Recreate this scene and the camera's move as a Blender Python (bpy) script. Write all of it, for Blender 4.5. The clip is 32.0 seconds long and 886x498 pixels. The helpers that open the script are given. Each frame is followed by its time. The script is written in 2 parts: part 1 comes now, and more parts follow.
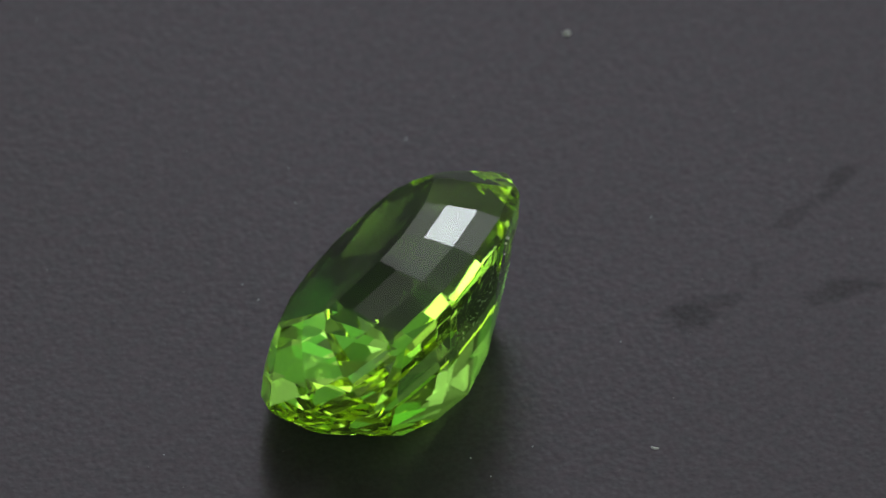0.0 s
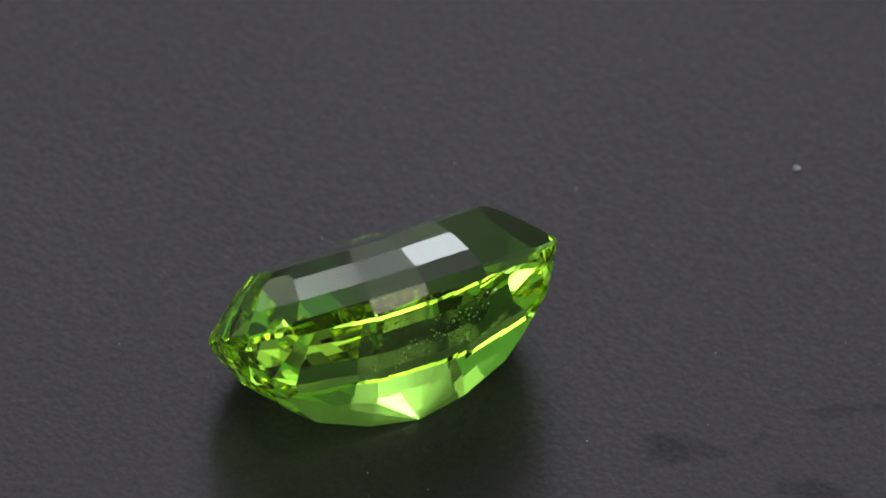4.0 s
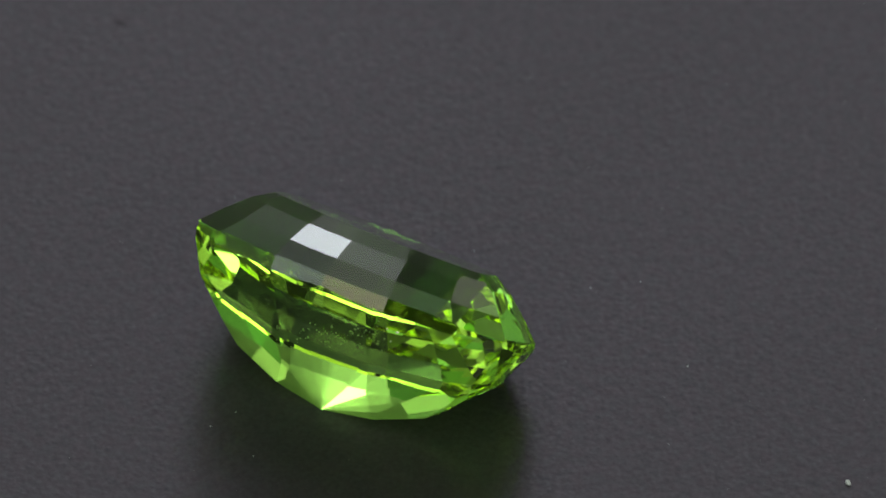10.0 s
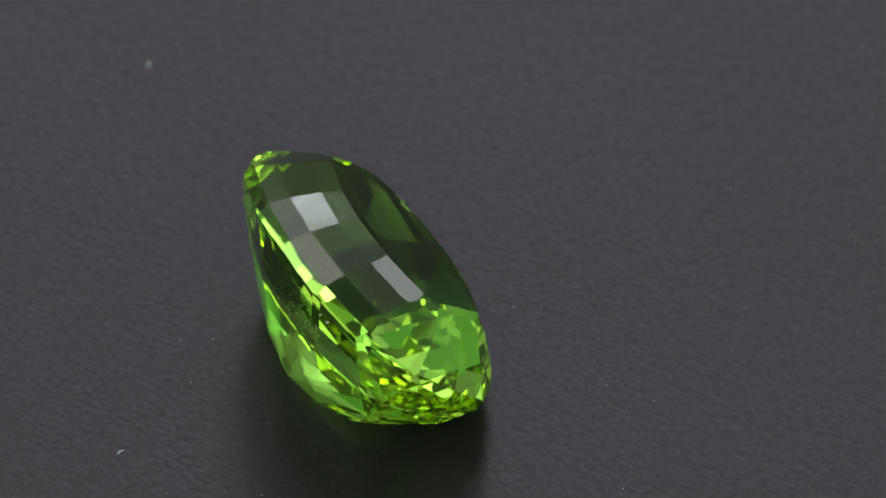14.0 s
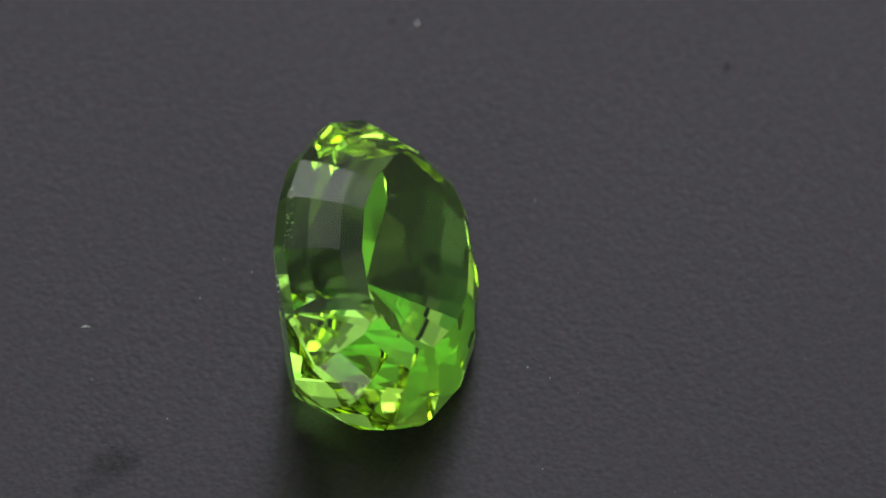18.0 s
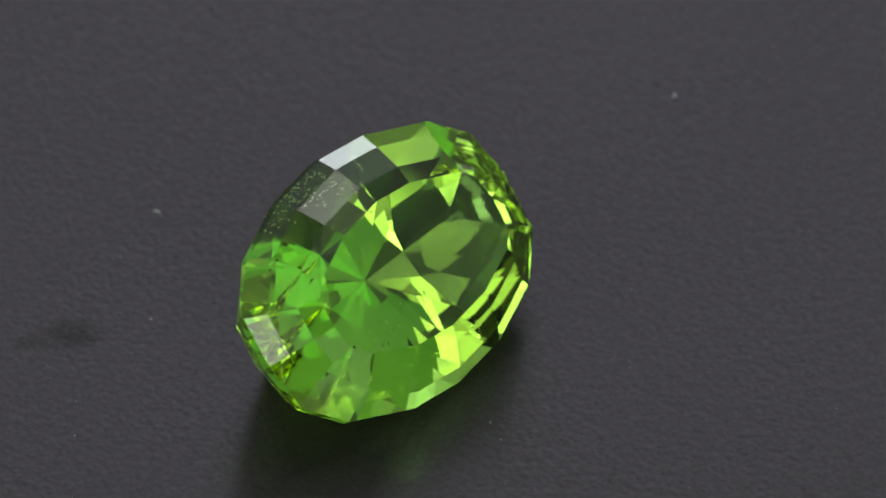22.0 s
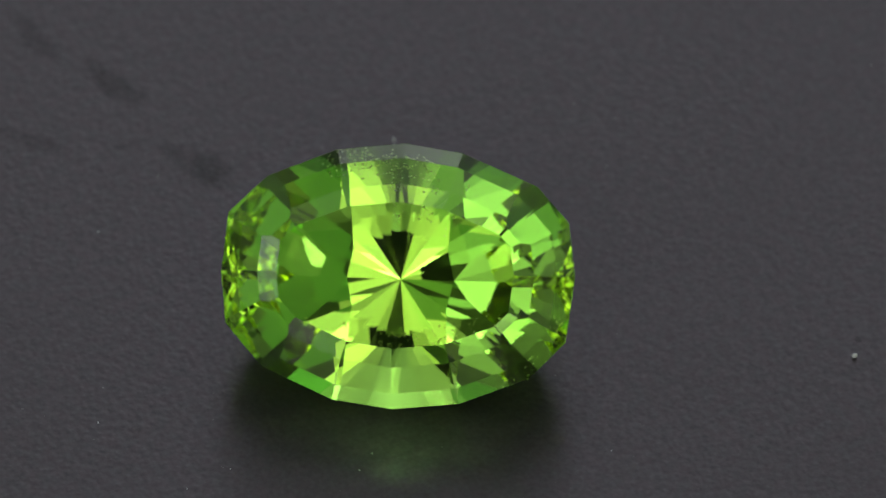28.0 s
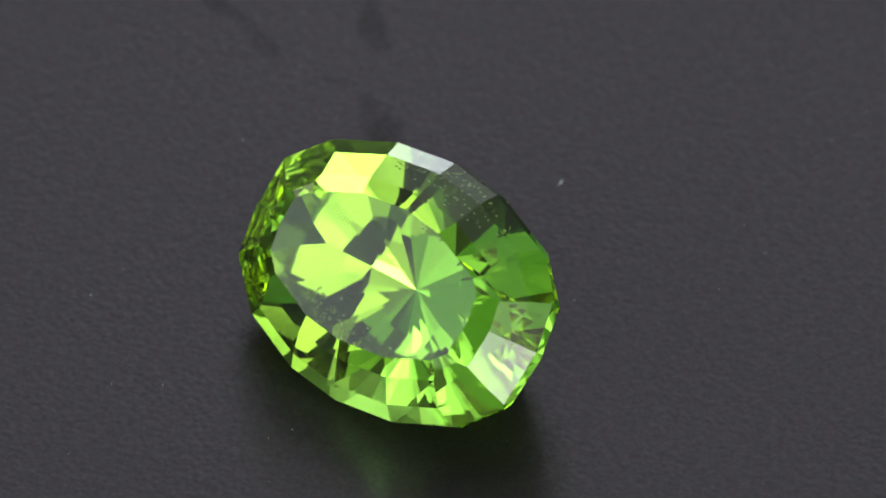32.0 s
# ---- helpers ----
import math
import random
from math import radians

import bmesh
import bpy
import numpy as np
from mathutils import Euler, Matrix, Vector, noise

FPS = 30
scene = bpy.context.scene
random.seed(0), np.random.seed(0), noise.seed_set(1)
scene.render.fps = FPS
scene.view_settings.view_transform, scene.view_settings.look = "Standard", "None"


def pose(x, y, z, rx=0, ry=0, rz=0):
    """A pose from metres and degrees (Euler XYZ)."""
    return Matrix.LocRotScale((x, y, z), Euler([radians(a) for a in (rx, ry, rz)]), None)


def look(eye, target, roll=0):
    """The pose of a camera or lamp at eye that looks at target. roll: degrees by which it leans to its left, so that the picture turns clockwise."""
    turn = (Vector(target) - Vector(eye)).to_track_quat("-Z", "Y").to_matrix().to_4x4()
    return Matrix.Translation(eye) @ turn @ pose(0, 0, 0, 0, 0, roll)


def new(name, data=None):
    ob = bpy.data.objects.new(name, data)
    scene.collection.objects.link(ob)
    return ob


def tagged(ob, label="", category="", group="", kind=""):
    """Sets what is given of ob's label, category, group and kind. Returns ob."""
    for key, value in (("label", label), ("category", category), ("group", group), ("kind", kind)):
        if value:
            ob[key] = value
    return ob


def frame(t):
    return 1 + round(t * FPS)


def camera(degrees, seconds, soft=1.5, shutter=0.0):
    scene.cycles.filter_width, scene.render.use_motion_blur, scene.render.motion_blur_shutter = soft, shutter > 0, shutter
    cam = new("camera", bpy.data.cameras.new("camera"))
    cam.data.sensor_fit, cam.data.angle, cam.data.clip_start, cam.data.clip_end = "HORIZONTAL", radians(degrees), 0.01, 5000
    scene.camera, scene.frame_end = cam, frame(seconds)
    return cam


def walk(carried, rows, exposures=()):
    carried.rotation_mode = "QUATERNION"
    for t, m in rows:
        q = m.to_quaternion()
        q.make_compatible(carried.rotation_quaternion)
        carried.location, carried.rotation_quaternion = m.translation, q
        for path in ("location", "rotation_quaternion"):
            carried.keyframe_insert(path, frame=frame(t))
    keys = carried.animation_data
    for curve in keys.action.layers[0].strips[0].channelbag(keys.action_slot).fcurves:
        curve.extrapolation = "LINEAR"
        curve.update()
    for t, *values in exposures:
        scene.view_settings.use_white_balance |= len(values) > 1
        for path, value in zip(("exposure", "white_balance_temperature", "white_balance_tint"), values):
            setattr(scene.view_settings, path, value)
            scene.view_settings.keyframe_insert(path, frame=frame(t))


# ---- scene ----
U = 0.00075  # one unit of the plan, so that the stone is 12 mm long

# ---- camera: a long macro lens that stands still ----
FIELD = 3.0
ELEV, DIST = radians(45.12), 766.5 * U
EYE = (0, -DIST * math.cos(ELEV), DIST * math.sin(ELEV))
TARGET = (2.587 * U, 6.647 * U, 0)
cam = camera(FIELD, 32.0, soft=1.6)
cam.data.dof.use_dof, cam.data.dof.focus_distance, cam.data.dof.aperture_fstop = True, DIST - 5.5 * U, 85
walk(cam, [(0, look(EYE, TARGET, 1.296)), (32, look(EYE, TARGET, 1.296))], [(0, 0.0), (18, -0.03), (23, -0.17), (32, -0.20)])

# turn of the platter in degrees, one value a second
TURN = [0.0, -8.85, -17.7, -26.57, -35.47, -44.39, -53.34, -62.31, -71.28, -80.25, -89.2,
        -98.13, -107.01, -115.84, -124.62, -133.33, -142.01, -150.66, -159.3, -167.93, -176.57, -185.25,
        -193.95, -202.66, -211.34, -219.97, -228.51, -237.01, -245.53, -254.11, -262.73, -271.39, -280.07]

# ---- world and lights ----
# light bounces many times inside the stone
scene.cycles.max_bounces, scene.cycles.glossy_bounces, scene.cycles.transmission_bounces = 24, 20, 20

world = bpy.data.worlds.new("studio_air")
scene.world = world
world.use_nodes = True
world.node_tree.nodes["Background"].inputs[0].default_value = (0.02, 0.02, 0.022, 1)
world.node_tree.nodes["Background"].inputs[1].default_value = 1.0


def panel(name, azimuth, elevation, away, wide, high, base, lobes=(), colour=(1, 1, 1)):
    """A rectangular soft light that faces the stone: base is its plain radiance, lobes are brighter patches of it
    (strength, across and up from its middle, spread across, spread up, in metres).
    Azimuth from straight behind the stone, positive to the right."""
    data = bpy.data.lights.new(name, "AREA")
    data.shape, data.size, data.size_y, data.color = "RECTANGLE", wide, high, colour
    data.energy = math.pi * wide * high
    a, e = radians(azimuth), radians(elevation)
    ob = new(name, data)
    ob.matrix_world = look((away * math.sin(a) * math.cos(e), away * math.cos(a) * math.cos(e), away * math.sin(e)), (0, 0, 0.004))
    data.use_nodes = True
    nodes, links = data.node_tree.nodes, data.node_tree.links
    split = nodes.new("ShaderNodeSeparateXYZ")
    links.new(nodes.new("ShaderNodeNewGeometry").outputs["Parametric"], split.inputs[0])

    def maths(op, p, q):
        n = nodes.new("ShaderNodeMath")
        n.operation = op
        for slot, value in zip(n.inputs, (p, q)):
            if isinstance(value, (int, float)):
                slot.default_value = value
            else:
                links.new(value, slot)
        return n.outputs[0]

    total = base
    for strength, x, y, sx, sy in lobes:
        dx = maths("MULTIPLY", maths("SUBTRACT", split.outputs[0], 0.5 + x / wide), wide / sx)
        dy = maths("MULTIPLY", maths("SUBTRACT", split.outputs[1], 0.5 + y / high), high / sy)
        d = maths("ADD", maths("MULTIPLY", dx, dx), maths("MULTIPLY", dy, dy))
        total = maths("ADD", maths("MULTIPLY", maths("POWER", math.e, maths("MULTIPLY", d, -0.5)), strength), total)
    emit = nodes["Emission"]
    if lobes:
        links.new(total, emit.inputs["Strength"])
    else:
        emit.inputs["Strength"].default_value = base
    return ob


panel("back_softbox", 0, 44, 0.72, 0.60, 0.66, 0.06, ((1.75, 0.0, -0.07, 0.11, 0.09), (0.10, 0, -0.10, 0.22, 0.10), (0.22, 0, 0.12, 0.12, 0.12), (0.5, 0.05, -0.26, 0.07, 0.05)), (0.95, 0.97, 1.0))
# two small bulbs that the crown mirrors as white strips
panel("back_left_bulb", -27, 37.5, 0.78, 0.26, 0.24, 0.05, ((5.0, 0, 0, 0.022, 0.022),), (0.96, 0.98, 1.0))
panel("back_right_bulb", 40, 46, 0.78, 0.26, 0.24, 0.05, ((3.0, 0, 0, 0.025, 0.025),), (0.96, 0.98, 1.0))
# two low warm fills, added unseen to brighten the stone's pale underside
panel("left_low_fill", -40, 21, 0.78, 0.24, 0.20, 0.14, ((1.35, 0, 0, 0.075, 0.06),), (1, 0.95, 0.84))
panel("right_low_fill", 40, 21, 0.78, 0.24, 0.20, 0.14, ((1.35, 0, 0, 0.075, 0.06),), (1, 0.95, 0.84))
panel("back_bulb", 0.8, 30.2, 0.70, 0.100, 0.078, 6.2, (), (0.86, 0.93, 1.0))
panel("left_softbox", -153, 42, 0.80, 0.29, 0.76, 0.50, ((2.0, 0.0, 0.0, 0.10, 0.16),), (1, 0.93, 0.68))
panel("left_key", -151, 12.5, 0.76, 0.44, 0.34, 0.0, ((10.0, 0.0, 0, 0.095, 0.08),), (1, 0.96, 0.90))
panel("left_window", -103, 24, 0.84, 0.42, 0.62, 0.40, ((4.0, 0.09, 0.05, 0.06, 0.07), (1.2, -0.03, -0.08, 0.12, 0.12)), (0.88, 1.0, 0.96))
panel("right_softbox", 150, 42, 0.80, 0.34, 0.76, 0.40, ((2.7, 0.0, 0.0, 0.095, 0.15),), (1, 0.92, 0.72))
panel("right_key", 152, 13, 0.76, 0.44, 0.44, 0.0, ((9.0, 0, 0, 0.09, 0.095),), (1, 0.96, 0.90))
# added overhead fill; the crown mirrors only its small bright patch
panel("top_back_fill", 0, 66, 0.88, 1.05, 0.26, 0.30, ((1.8, 0, -0.054, 0.06, 0.03),), (1, 0.98, 0.9))
# plain fill from above, added to lift the dark ceiling
panel("top_fill", 180, 80, 0.92, 1.0, 0.6, 0.2)
# greenish fill added in the gap between the left lamps
panel("left_front_fill", -126, 48, 0.86, 0.30, 0.46, 0.42, (), (0.70, 1, 0.50))
# three added green fills that stand in for the stone's own deep green
panel("left_green_fill", -74, 27, 0.91, 0.95, 0.80, 0.28, (), (0.45, 1, 0.42))
panel("right_green_fill", 96, 25, 0.91, 1.10, 0.80, 0.22, (), (0.45, 1, 0.42))
panel("right_upper_fill", 66, 40, 0.88, 0.55, 0.36, 0.15, ((0.42, 0, 0.02, 0.16, 0.11),), (0.38, 1, 0.3))


# ---- materials ----
def material(name):
    m = bpy.data.materials.new(name)
    m.use_nodes = True
    m.node_tree.nodes.clear()
    return m, m.node_tree.nodes, m.node_tree.links


def node(nodes, kind, **inputs):
    n = nodes.new(kind)
    for key, value in inputs.items():
        n.inputs[key.replace("_", " ")].default_value = value
    return n


def maths(nodes, links, op, a, b=None, c=None):
    n = nodes.new("ShaderNodeMath")
    n.operation = op
    for i, v in enumerate((a, b, c)):
        if v is None:
            continue
        if isinstance(v, (int, float)):
            n.inputs[i].default_value = v
        else:
            links.new(v, n.inputs[i])
    return n.outputs[0]


def gem_material(name, wave):
    """wave: how far the polish of the facets swings, in metres."""
    m, nodes, links = material(name)
    out = nodes.new("ShaderNodeOutputMaterial")
    refr = node(nodes, "ShaderNodeBsdfRefraction", Color=(0.58, 0.84, 0.385, 1), Roughness=0.004, IOR=1.69)
    gloss = node(nodes, "ShaderNodeBsdfGlossy", Color=(1, 1, 1, 1), Roughness=0.0)
    fres = node(nodes, "ShaderNodeFresnel", IOR=1.69)
    # total reflection inside the stone takes up the body colour
    inner = nodes.new("ShaderNodeValToRGB")
    inner.color_ramp.elements[0].position, inner.color_ramp.elements[0].color = 0.985, (1, 1, 1, 1)
    inner.color_ramp.elements[1].position, inner.color_ramp.elements[1].color = 0.995, (0.995, 1.0, 0.72, 1)
    mix = nodes.new("ShaderNodeMixShader")
    links.new(fres.outputs[0], inner.inputs[0])
    links.new(inner.outputs[0], gloss.inputs["Color"])
    links.new(fres.outputs[0], mix.inputs[0])
    links.new(refr.outputs[0], mix.inputs[1])
    links.new(gloss.outputs[0], mix.inputs[2])
    links.new(mix.outputs[0], out.inputs[0])
    if wave:
        swing = node(nodes, "ShaderNodeTexNoise", Scale=190.0, Detail=0.5)
        links.new(nodes.new("ShaderNodeTexCoord").outputs["Object"], swing.inputs["Vector"])
        bump = node(nodes, "ShaderNodeBump", Strength=1.0, Distance=wave)
        links.new(swing.outputs["Fac"], bump.inputs["Height"])
        for shader in (refr, gloss, fres):
            links.new(bump.outputs[0], shader.inputs["Normal"])
    return m


# stains of the sheet; the last two are a pit and a spot, painted dark
DARK_MARKS = ((13.9, 2.6, 1.6, 0.95, 8, 0.50), (15.2, 3.6, 1.2, 0.45, 30, 0.31), (20.8, 4.5, 1.9, 0.7, 20, 0.43),
          (24.8, 6.6, 2.0, 0.6, 10, 0.37), (20.6, 11.5, 1.6, 0.5, 60, 0.43), (18.6, 9.3, 1.3, 0.5, 45, 0.33),
          (16.8, 5.6, 1.25, 0.2, 90, 0.25), (-21.2, -12.15, 0.34, 0.16, 60, 0.6), (-7.7, -20.1, 0.22, 0.16, 0, 0.56))


def sheet_material():
    m, nodes, links = material("black_textured_sheet")
    out = nodes.new("ShaderNodeOutputMaterial")
    bsdf = node(nodes, "ShaderNodeBsdfPrincipled", Roughness=0.42)
    bsdf.inputs["Specular IOR Level"].default_value = 0.75
    co = nodes.new("ShaderNodeTexCoord").outputs["Object"]
    links.new(bsdf.outputs[0], out.inputs[0])

    def noise_at(scale, detail, rough=0.55, lac=2.0):
        n = node(nodes, "ShaderNodeTexNoise", Scale=scale, Detail=detail, Roughness=rough, Lacunarity=lac)
        links.new(co, n.inputs["Vector"])
        return n.outputs["Fac"]

    grain = noise_at(3300, 4, 0.55)
    mottle = noise_at(2100, 3, 0.5)
    wave = noise_at(1100, 3)
    cloud = noise_at(60, 3)
    patch = noise_at(170, 3, 0.6)
    tint = nodes.new("ShaderNodeValToRGB")
    tint.color_ramp.elements[0].position, tint.color_ramp.elements[0].color = 0.35, (0.97, 0.81, 1.0, 1)
    tint.color_ramp.elements[1].position, tint.color_ramp.elements[1].color = 0.65, (0.88, 0.835, 1.0, 1)
    links.new(noise_at(1900, 2), tint.inputs[0])
    links.new(tint.outputs[0], bsdf.inputs["Specular Tint"])
    speck = noise_at(5200, 2, 0.6)
    pebbles = node(nodes, "ShaderNodeTexVoronoi", Scale=4300.0)
    pebbles.feature = "SMOOTH_F1"
    links.new(co, pebbles.inputs["Vector"])
    ramp = nodes.new("ShaderNodeValToRGB")
    ramp.color_ramp.elements[0].position, ramp.color_ramp.elements[0].color = 0.25, (0.006, 0.0058, 0.0062, 1)
    ramp.color_ramp.elements[1].position, ramp.color_ramp.elements[1].color = 0.75, (0.013, 0.0125, 0.0135, 1)
    v = maths(nodes, links, "MULTIPLY_ADD", cloud, 0.5, maths(nodes, links, "MULTIPLY", grain, 0.5))
    links.new(v, ramp.inputs[0])
    # greasy stains with ragged rims, and two small dark spots last: place, half length, half width, turn, strength
    ragged = noise_at(900, 3, 0.65)
    total = None
    for x, y, long, wide, turn, strength in DARK_MARKS:
        at = nodes.new("ShaderNodeMapping")
        at.vector_type = "TEXTURE"
        at.inputs["Location"].default_value = (x * U, y * U, 0)
        at.inputs["Rotation"].default_value = (0, 0, radians(turn))
        at.inputs["Scale"].default_value = (long * U, wide * U, 1)
        links.new(co, at.inputs["Vector"])
        far = nodes.new("ShaderNodeVectorMath")
        far.operation = "LENGTH"
        links.new(at.outputs[0], far.inputs[0])
        edge = maths(nodes, links, "MULTIPLY_ADD", ragged, 1.9, maths(nodes, links, "SUBTRACT", far.outputs["Value"], 0.95))
        step = nodes.new("ShaderNodeMapRange")
        step.interpolation_type = "SMOOTHSTEP"
        step.inputs["From Min"].default_value, step.inputs["From Max"].default_value = 1.25, 0.55
        step.inputs["To Max"].default_value = strength
        links.new(edge, step.inputs["Value"])
        total = step.outputs[0] if total is None else maths(nodes, links, "MAXIMUM", total, step.outputs[0])
    dark = nodes.new("ShaderNodeMix")
    dark.data_type = "RGBA"
    links.new(total, dark.inputs["Factor"])
    links.new(ramp.outputs[0], dark.inputs["A"])
    dark.inputs["B"].default_value = (0.006, 0.006, 0.006, 1)
    links.new(dark.outputs["Result"], bsdf.inputs["Base Color"])
    sheen = maths(nodes, links, "MULTIPLY_ADD", total, -0.43, maths(nodes, links, "MULTIPLY_ADD", maths(nodes, links, "MULTIPLY_ADD", mottle, 0.35, maths(nodes, links, "MULTIPLY", speck, 0.65)), 0.68, 0.24))
    links.new(sheen, bsdf.inputs["Specular IOR Level"])
    links.new(maths(nodes, links, "MULTIPLY_ADD", cloud, 0.10, 0.33), bsdf.inputs["Roughness"])
    h = maths(nodes, links, "ADD", maths(nodes, links, "MULTIPLY", grain, 0.8), maths(nodes, links, "MULTIPLY", wave, 0.25))
    h = maths(nodes, links, "SUBTRACT", h, maths(nodes, links, "MULTIPLY", pebbles.outputs["Distance"], 0.9))
    h = maths(nodes, links, "MULTIPLY", h, maths(nodes, links, "MULTIPLY_ADD", patch, 2.4, -0.2))
    bump = node(nodes, "ShaderNodeBump", Strength=0.13, Distance=0.00009)
    links.new(h, bump.inputs["Height"])
    links.new(bump.outputs[0], bsdf.inputs["Normal"])
    return m


def plain(name, colour, roughness=0.6, metal=0.0):
    m, nodes, links = material(name)
    out = nodes.new("ShaderNodeOutputMaterial")
    bsdf = node(nodes, "ShaderNodeBsdfPrincipled", Base_Color=(*colour, 1), Roughness=roughness, Metallic=metal)
    n = node(nodes, "ShaderNodeTexNoise", Scale=400.0, Detail=3.0)
    b = node(nodes, "ShaderNodeBump", Strength=0.15, Distance=0.0003)
    links.new(n.outputs["Fac"], b.inputs["Height"])
    links.new(b.outputs[0], bsdf.inputs["Normal"])
    links.new(bsdf.outputs[0], out.inputs[0])
    return m


GEM = gem_material("green_peridot", 0)
GEM_WAVY = gem_material("green_peridot_pavilion", 0.000018)
SHEET = sheet_material()


# ---- helpers for meshes ----
def mesh_of(name, bm, mat):
    me = bpy.data.meshes.new(name)
    bm.to_mesh(me)
    bm.free()
    me.materials.append(mat)
    return me


def part(name, bm, mat, parent, label=""):
    ob = new(name, mesh_of(name, bm, mat))
    ob.parent = parent
    return tagged(ob, label)


# ---- the studio ----
def slab(name, low, high, mat, label):
    bm = bmesh.new()
    bmesh.ops.create_cube(bm, size=1)
    for v in bm.verts:
        v.co = [(a + b) / 2 + c * (b - a) for a, b, c in zip(low, high, v.co)]
    return tagged(new(name, mesh_of(name, bm, mat)), label, "", "", "structure")


def build_studio():
    # unseen walls added round the stone; the pale ones bounce the lamps' light
    wall = plain("pale_bounce_wall", (0.62, 0.63, 0.61), 0.9)
    slab("wall_north", (-0.95, 0.95, -0.06), (0.95, 0.96, 1.0), wall, "plain pale wall, unseen, added to bounce the light")
    # kept dark, as the stone mirrors darkness round the camera
    slab("wall_south", (-0.95, -0.96, -0.06), (0.95, -0.95, 1.0), plain("dark_cloth", (0.045, 0.045, 0.045), 0.9), "plain dark cloth wall behind the camera")
    slab("wall_east", (0.95, -0.96, -0.06), (0.96, 0.96, 1.0), wall, "plain pale wall, unseen, added to bounce the light")
    slab("wall_west", (-0.96, -0.96, -0.06), (-0.95, 0.96, 1.0), wall, "plain pale wall, unseen, added to bounce the light")
    slab("ceiling", (-0.96, -0.96, 1.0), (0.96, 0.96, 1.01), wall, "plain pale ceiling, unseen, added to bounce the light")
    slab("floor", (-0.96, -0.96, -0.08), (0.96, 0.96, -0.06), plain("black_floor", (0.03, 0.03, 0.03), 0.6), "plain black table top under the turntable")


build_studio()


# ---- the turntable ----
def build_turntable():
    base = tagged(new("turntable"), "round turntable covered with a matt black textured sheet", "turntable")
    bm = bmesh.new()
    bmesh.ops.create_cone(bm, cap_ends=True, segments=128, radius1=0.149, radius2=0.15, depth=0.012)
    bmesh.ops.translate(bm, verts=bm.verts, vec=(0, 0, -0.0072))
    part("platter", bm, plain("platter_black", (0.03, 0.03, 0.03), 0.5), base)
    bm = bmesh.new()
    bmesh.ops.create_cone(bm, cap_ends=True, segments=128, radius1=0.149, radius2=0.149, depth=0.001)
    bmesh.ops.translate(bm, verts=bm.verts, vec=(0, 0, -0.0005))
    part("cover_sheet", bm, SHEET, base, "black sheet with a fine leathery grain and dark stains")
    return base


# ---- the gemstone: tiers of planes round one plan ----
# sixteen sides: the turn of the four sides of one quarter, counted from the middle of a long side
SIDES = (7.22, 22.42, 46.50, 83.37)
# the slips of the cutter's hand, side by side round the stone: degrees of turn, and units outwards
SLIP_TURN = (0.6, -0.4, 0.3, -2.2, -0.3, 0.1, 0.6, 0.6, 0.0, 0.7, 1.3, 0.2, -1.7, 1.4, -0.2, 0.0)
SLIP_OUT = (0.02, -0.04, 0.02, -0.02, -0.04, 0.03, 0.02, -0.02, -0.01, -0.02, -0.05, 0.02, 0.04, 0.0, 0.04, 0.01)
# each tier: its height, and how far its four kinds of side stand from the axis
GIRDLE = (0.0, (5.959, 6.307, 7.377, 7.938))
CROWN_1 = (0.792, (5.279, 5.626, 6.495, 7.179))
CROWN_2 = (1.705, (4.125, 4.494, 5.608, 6.213))
TABLE = (2.268, (3.283, 3.639, 4.715, 5.311))
BELT = 0.62
CULET = 6.22
TILT, LEAN = radians(43.5), radians(2.06)
REST = Vector((math.cos(TILT) * math.sin(LEAN), math.sin(TILT), -math.cos(TILT) * math.cos(LEAN)))
RIDGE = (2.43, 5.795)
# the crown sits a trifle askew on the pavilion
ASKEW = Euler((radians(0.6), radians(-0.35), radians(-0.22))).to_matrix()
# plan of the pavilion's rim in one quarter: turn of each side, and how far it stands from the axis
RIM = ((8.16, 5.99), (22.55, 6.30), (47.6, 7.380), (83.05, 7.985))


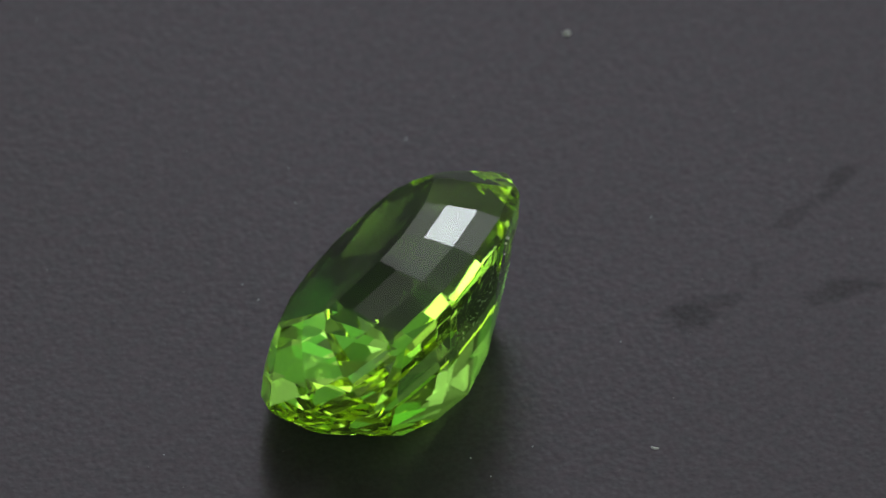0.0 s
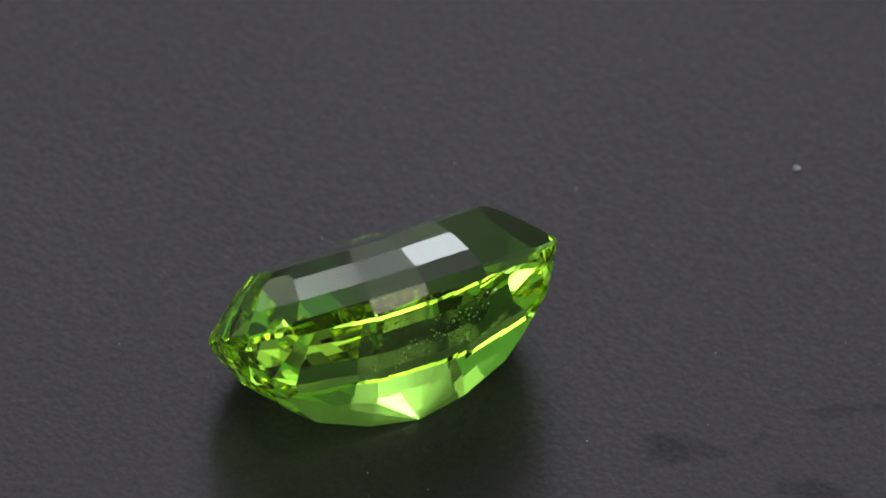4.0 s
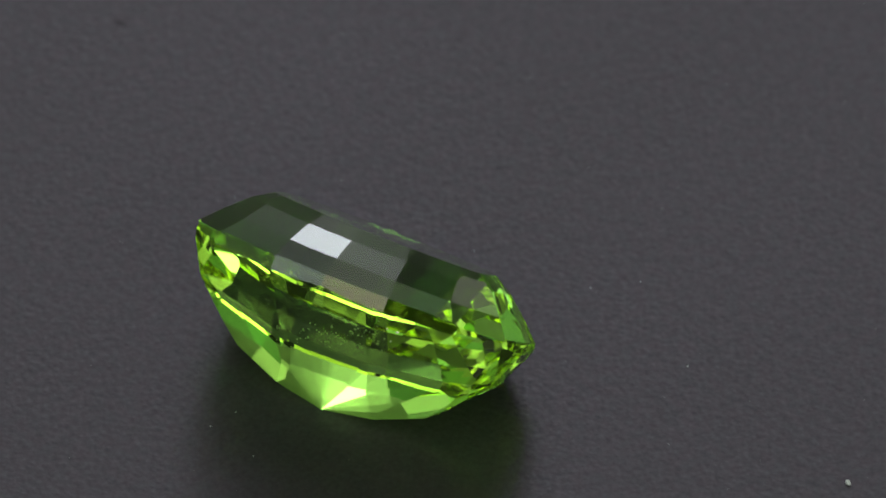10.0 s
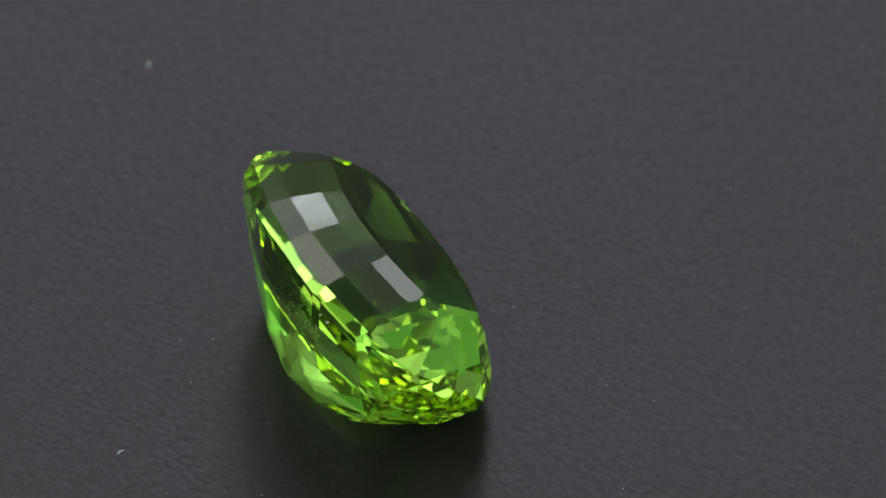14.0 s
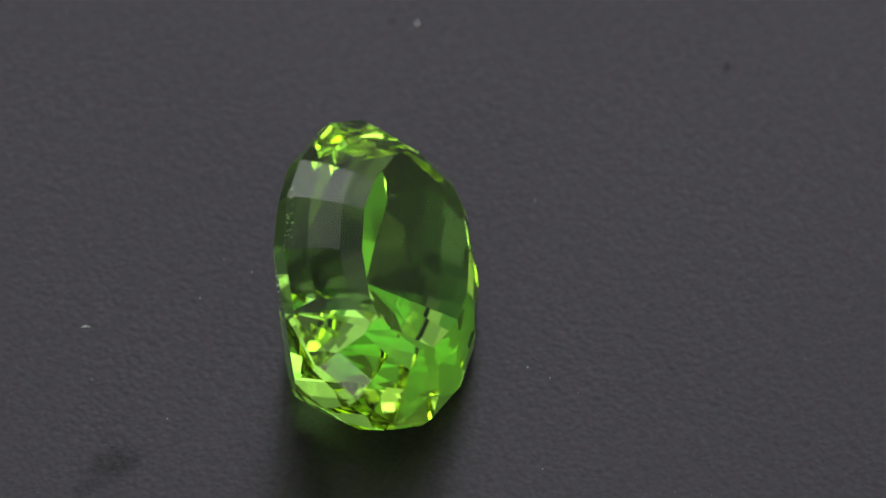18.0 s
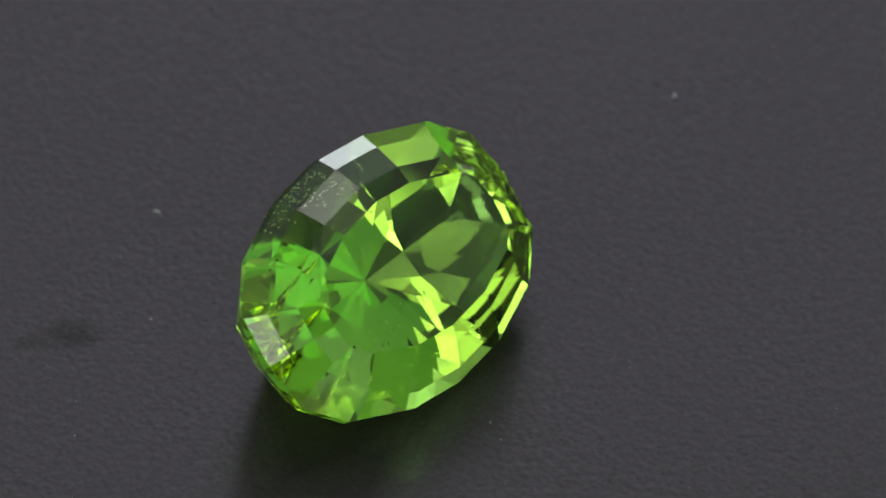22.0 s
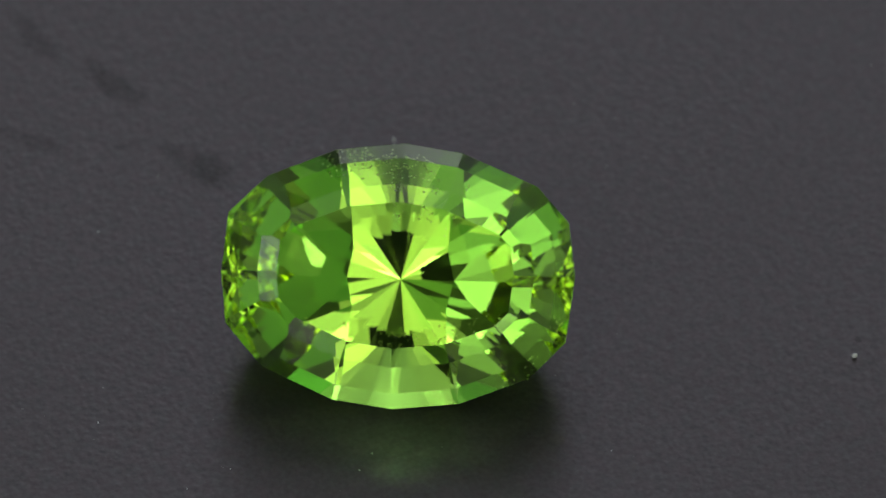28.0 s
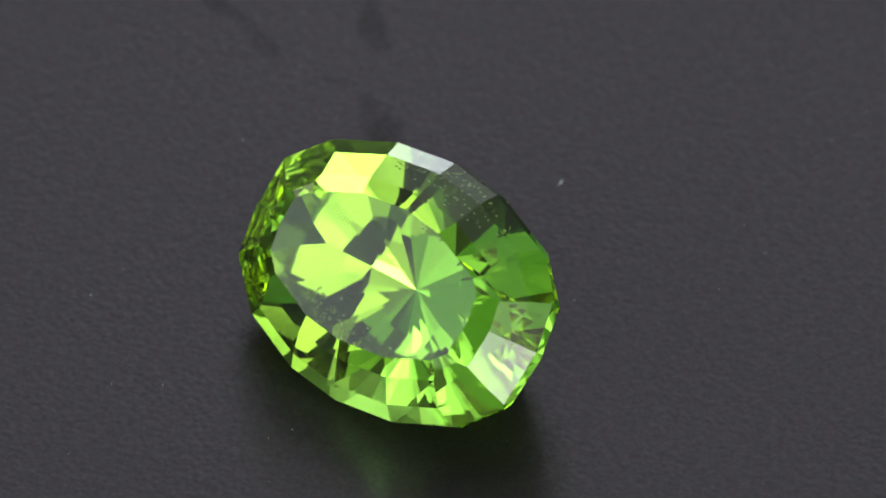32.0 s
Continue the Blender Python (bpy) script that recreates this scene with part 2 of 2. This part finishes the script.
def gem_planes():
    """(kind, point, outward normal) of every facet."""
    planes = [("table_facet", ASKEW @ Vector((0, 0, TABLE[0])), ASKEW @ Vector((0, 0, 1)))]
    for k in range(16):
        lap, i = divmod(k, 4)
        i = i if lap % 2 == 0 else 3 - i
        turn = lap * 90 + (SIDES[i] if lap % 2 == 0 else 90 - SIDES[i]) + SLIP_TURN[k]
        n = Vector((math.sin(radians(turn)), math.cos(radians(turn)), 0))
        planes.append(("girdle_facet", ASKEW @ (n * (GIRDLE[1][i] + SLIP_OUT[k])), ASKEW @ n))
        for low, high in ((GIRDLE, CROWN_1), (CROWN_1, CROWN_2), (CROWN_2, TABLE)):
            run, rise = low[1][i] - high[1][i], high[0] - low[0]
            point = n * (low[1][i] + SLIP_OUT[k]) + Vector((0, 0, low[0]))
            planes.append(("crown_facet", ASKEW @ point, ASKEW @ (n * rise + Vector((0, 0, run))).normalized()))

    def mirrored(kind, point, normal):
        seen = set()
        for sx in (1, -1):
            for sy in (1, -1):
                key = (round(normal.x * sx, 4), round(normal.y * sy, 4))
                if key not in seen:
                    seen.add(key)
                    planes.append((kind, Vector((point.x * sx, point.y * sy, point.z)),
                                   Vector((normal.x * sx, normal.y * sy, normal.z)).normalized()))

    def slope(i, out, z, degrees):
        """A pavilion plane over the side i, out units from the axis at height z."""
        turn, a = radians(RIM[i][0]), radians(degrees)
        n = Vector((math.sin(turn), math.cos(turn)))
        mirrored("pavilion_facet", Vector((*(n * out), z)), Vector((n.x * math.sin(a), n.y * math.sin(a), -math.cos(a))))

    # the four long facets that meet in the culet; the stone lies on one of them
    mirrored("pavilion_facet", Vector((0, 0, -CULET)), REST)
    # the facets along the keel, and the ends in tiers
    for x, z, rise_x, rise_y in ((0, -CULET, 0.095, 0.9365), (0, -CULET, 0.14, 0.905), (0, -CULET, 0.175, 0.847), (2.43, 0.175 * 2.43 - CULET, 0.39, 0.868)):
        mirrored("pavilion_facet", Vector((x, 0, z)), Vector((rise_x, rise_y, -1)).normalized())
    turn = radians(RIM[1][0])
    slope(1, RIM[1][1], -BELT, math.degrees(math.atan2(RIDGE[1] - BELT, RIM[1][1] - RIDGE[0] * math.sin(turn))))
    for i, tiers in ((2, ((0, -0.10, 63.5), (0.98, 1.90, 50), (2.40, 3.50, 43.5))), (3, ((0, -0.10, 64.5), (1.015, 1.93, 48.5), (2.385, 3.48, 42)))):
        for inward, down, degrees in tiers:
            slope(i, RIM[i][1] - inward, -BELT - down, degrees)
    return planes


def build_gem():
    base = tagged(new("gemstone"), "faceted oval peridot, transparent bright green, lying tilted on its pavilion", "gemstone")
    planes = gem_planes()
    bm = bmesh.new()
    bmesh.ops.create_cube(bm, size=40)
    for kind, point, normal in planes:
        cut = bmesh.ops.bisect_plane(bm, geom=bm.verts[:] + bm.edges[:] + bm.faces[:], dist=1e-6, plane_co=point,
                                     plane_no=normal, clear_outer=True)
        rim = [e for e in cut["geom_cut"] if isinstance(e, bmesh.types.BMEdge)]
        if len(rim) > 2:
            bmesh.ops.contextual_create(bm, geom=rim)
    bmesh.ops.remove_doubles(bm, verts=bm.verts[:], dist=0.004)
    bmesh.ops.recalc_face_normals(bm, faces=bm.faces[:])
    bm.normal_update()
    count = 0
    for f in bm.faces:
        kind = max(planes, key=lambda p: p[2].dot(f.normal))[0]
        piece = bmesh.new()
        piece.faces.new([piece.verts.new(v.co * U) for v in f.verts])
        piece.normal_update()
        part(kind, piece, GEM_WAVY if kind == "pavilion_facet" else GEM, base)
        count += 1
    print("facets", count)
    bm.free()
    return base


def build_inclusions(base):
    """White pinpoint inclusions, a loose veil under one long side of the stone."""
    rng = random.Random(5)
    bm = bmesh.new()
    for _ in range(85):
        s = rng.gauss(0, 1)
        z = -2.3 - 0.55 * s + rng.gauss(0, 0.33)
        p = Vector((-1.0 + 1.45 * s + rng.gauss(0, 0.3), (CULET + z) / 0.949 - 0.40 - abs(rng.gauss(0, 0.2)), z))
        if abs(p.x) > 4 or z > -0.7:
            continue
        r = 0.019 + 0.038 * rng.random() ** 2
        m = Matrix.Translation(p * U) @ Euler([rng.uniform(0, 6) for _ in range(3)]).to_matrix().to_4x4() @ Matrix.Diagonal((r * U * rng.uniform(1, 2.4), r * U, r * U, 1))
        bmesh.ops.create_icosphere(bm, subdivisions=1, radius=1, matrix=m)
    tagged(part("inclusion_specks", bm, plain("inclusion_silver", (0.95, 0.96, 0.93), 0.4, 0.85), base, "tiny white pinpoint inclusions inside the stone"), kind="stuff")


def lump(rng, long, wide, high, curl=0.0):
    """A ragged little flake or splinter, lying on its side."""
    bm = bmesh.new()
    bmesh.ops.create_icosphere(bm, subdivisions=2, radius=1)
    for v in bm.verts:
        k = 1 + 0.35 * noise.noise(v.co * 1.7 + Vector((rng.random() * 9, 0, 0)))
        v.co = Vector((v.co.x * long * k, v.co.y * wide * k + curl * (v.co.x ** 2 - 0.5) * long, (v.co.z + 0.85) * high * k)) * U
    low = min(v.co.z for v in bm.verts)
    bmesh.ops.translate(bm, verts=bm.verts, vec=(0, 0, -low + 0.002 * U))
    return bm


# dust that can be told apart: radius and bearing on the platter, half length, half width, height, turn, curl
DUST = (("dust_flake", 22.40, 68.7, 0.16, 0.11, 0.08, 20, 0.2, "pale grey ragged dust flake on the black sheet"),
        ("dust_splinter", 13.59, -25.5, 0.21, 0.05, 0.05, -15, 0.3, "bright white splinter lying on the black sheet"),
        ("dust_flake", 21.31, 246.0, 0.13, 0.09, 0.12, 80, 0.0, "pale grey ragged dust flake on the black sheet"),
        ("dust_grain", 7.80, -59.3, 0.031, 0.025, 0.028, 0, 0, "tiny pale dust grain on the black sheet"),
        ("dust_grain", 8.98, -41.1, 0.031, 0.025, 0.028, 0, 0, "tiny pale dust grain on the black sheet"),
        ("dust_grain", 9.25, -58.0, 0.025, 0.025, 0.028, 0, 0, "tiny pale dust grain on the black sheet"),
        ("dust_grain", 15.02, 36.5, 0.031, 0.031, 0.028, 0, 0, "tiny pale dust grain on the black sheet"),
        ("dust_grain", 10.75, 4.6, 0.037, 0.025, 0.028, 0, 0, "tiny pale dust grain on the black sheet"),
        ("dust_grain", 13.76, 86.6, 0.037, 0.031, 0.035, 0, 0, "tiny pale dust grain on the black sheet"),
        ("dust_grain", 10.28, 114.0, 0.025, 0.025, 0.028, 0, 0, "tiny pale dust grain on the black sheet"),
        ("dust_grain", 12.54, 111.4, 0.031, 0.019, 0.028, 40, 0, "tiny pale dust grain on the black sheet"),
        ("dust_grain", 11.99, -145.0, 0.025, 0.019, 0.028, 0, 0, "tiny pale dust grain on the black sheet"),
        ("dust_grain", 6.55, 151.6, 0.031, 0.025, 0.028, 0, 0, "tiny pale dust grain on the black sheet"),
        ("dust_grain", 7.67, 147.9, 0.031, 0.019, 0.028, 30, 0, "tiny pale dust grain on the black sheet"))


def build_dust():
    rng = random.Random(3)
    pale = plain("dust_pale", (0.40, 0.43, 0.46), 0.7)
    made = []
    for name, r, bearing, long, wide, high, turn, curl, label in DUST:
        ob = new(name, mesh_of(name, lump(rng, long, wide, high, curl), pale))
        tagged(ob, label, "dust", "dust on the sheet")
        made.append((ob, pose(r * U * math.cos(radians(bearing)), r * U * math.sin(radians(bearing)), 0, 0, 0, turn)))
    bm = bmesh.new()
    for _ in range(260):
        r, a = 34 * math.sqrt(rng.random()), rng.uniform(0, 2 * math.pi)
        s = 0.008 + 0.018 * rng.random() ** 3
        m = Matrix.Translation(Vector((r * math.cos(a), r * math.sin(a), s * 0.6)) * U) @ Matrix.Diagonal((s * U * rng.uniform(1, 2), s * U, s * U, 1))
        bmesh.ops.create_icosphere(bm, subdivisions=1, radius=1, matrix=m)
    fine = new("fine_dust", mesh_of("fine_dust", bm, plain("fine_dust_grey", (0.22, 0.215, 0.22), 0.8)))
    tagged(fine, "fine grey dust sprinkled on the black sheet", "dust", "", "stuff")
    made.append((fine, Matrix()))
    return made


def build_camera_body():
    """The black camera behind the lens, which the table of the stone mirrors."""
    base = tagged(new("filming_camera"), "black camera with a round lens on an upright stand", "camera")
    black = plain("camera_black", (0.012, 0.012, 0.013), 0.5)
    at = look(EYE, TARGET) @ pose(0, 0, 0.012)
    foot = Vector((at.translation.x, (at @ Vector((0, 0, 0.075))).y, -0.06))
    to_base = Matrix.Translation(-foot) @ at
    bm = bmesh.new()
    bmesh.ops.create_cube(bm, size=1)
    bmesh.ops.scale(bm, verts=bm.verts, vec=(0.14, 0.11, 0.06))
    bmesh.ops.bevel(bm, geom=bm.edges[:], offset=0.012, segments=3, affect="EDGES")
    bmesh.ops.translate(bm, verts=bm.verts, vec=(0, 0, 0.075))
    bmesh.ops.transform(bm, matrix=to_base, verts=bm.verts)
    part("body", bm, black, base)
    bm = bmesh.new()
    bmesh.ops.create_cone(bm, cap_ends=False, segments=48, radius1=0.040, radius2=0.036, depth=0.03)
    bmesh.ops.solidify(bm, geom=bm.faces[:], thickness=0.003)
    bmesh.ops.translate(bm, verts=bm.verts, vec=(0, 0, 0.031))
    bmesh.ops.transform(bm, matrix=to_base, verts=bm.verts)
    part("lens_barrel", bm, black, base)
    high = (to_base @ Vector((0, 0, 0.075))).z
    bm = bmesh.new()
    bmesh.ops.create_cone(bm, cap_ends=True, segments=24, radius1=0.014, radius2=0.012, depth=high)
    bmesh.ops.translate(bm, verts=bm.verts, vec=(0, 0, high / 2))
    part("pole", bm, black, base)
    bm = bmesh.new()
    bmesh.ops.create_cone(bm, cap_ends=True, segments=32, radius1=0.07, radius2=0.06, depth=0.012)
    bmesh.ops.translate(bm, verts=bm.verts, vec=(0, 0, 0.006))
    part("foot_plate", bm, black, base)
    base.matrix_world = Matrix.Translation(foot)
    return base


turntable = build_turntable()
gemstone = build_gem()
build_inclusions(gemstone)
dust = build_dust()
build_camera_body()
GEM_POSE = pose(0.526 * U, 0.255 * U, 4.526 * U, 0, 0, -1.16) @ pose(0, 0, 0, 43.5, 0, 0) @ pose(0, 0, 0, 0, -2.06, 0)
# the stone creeps a little on the sheet while it turns: seconds, and units across
CREEP = ((0, 0.05), (3, 0.12), (7, 0.03), (10, -0.21), (13, -0.08), (16.5, -0.02), (19, 0.02), (28, 0.04), (30, -0.13), (32, -0.17))


def creep(t):
    return float(np.interp(t, [c[0] for c in CREEP], [c[1] for c in CREEP])) * U


def spin(ob, m, turn0=0.0):
    """Carry ob round with the platter; m is its pose when the platter stands at turn0 degrees."""
    walk(ob, [(t, pose(creep(t) if ob is gemstone else 0, 0, 0, 0, 0, a - turn0) @ m) for t, a in enumerate(TURN)])


def motions():
    spin(turntable, Matrix())
    spin(gemstone, GEM_POSE, TURN[28])
    for ob, m in dust:
        spin(ob, m)


motions()
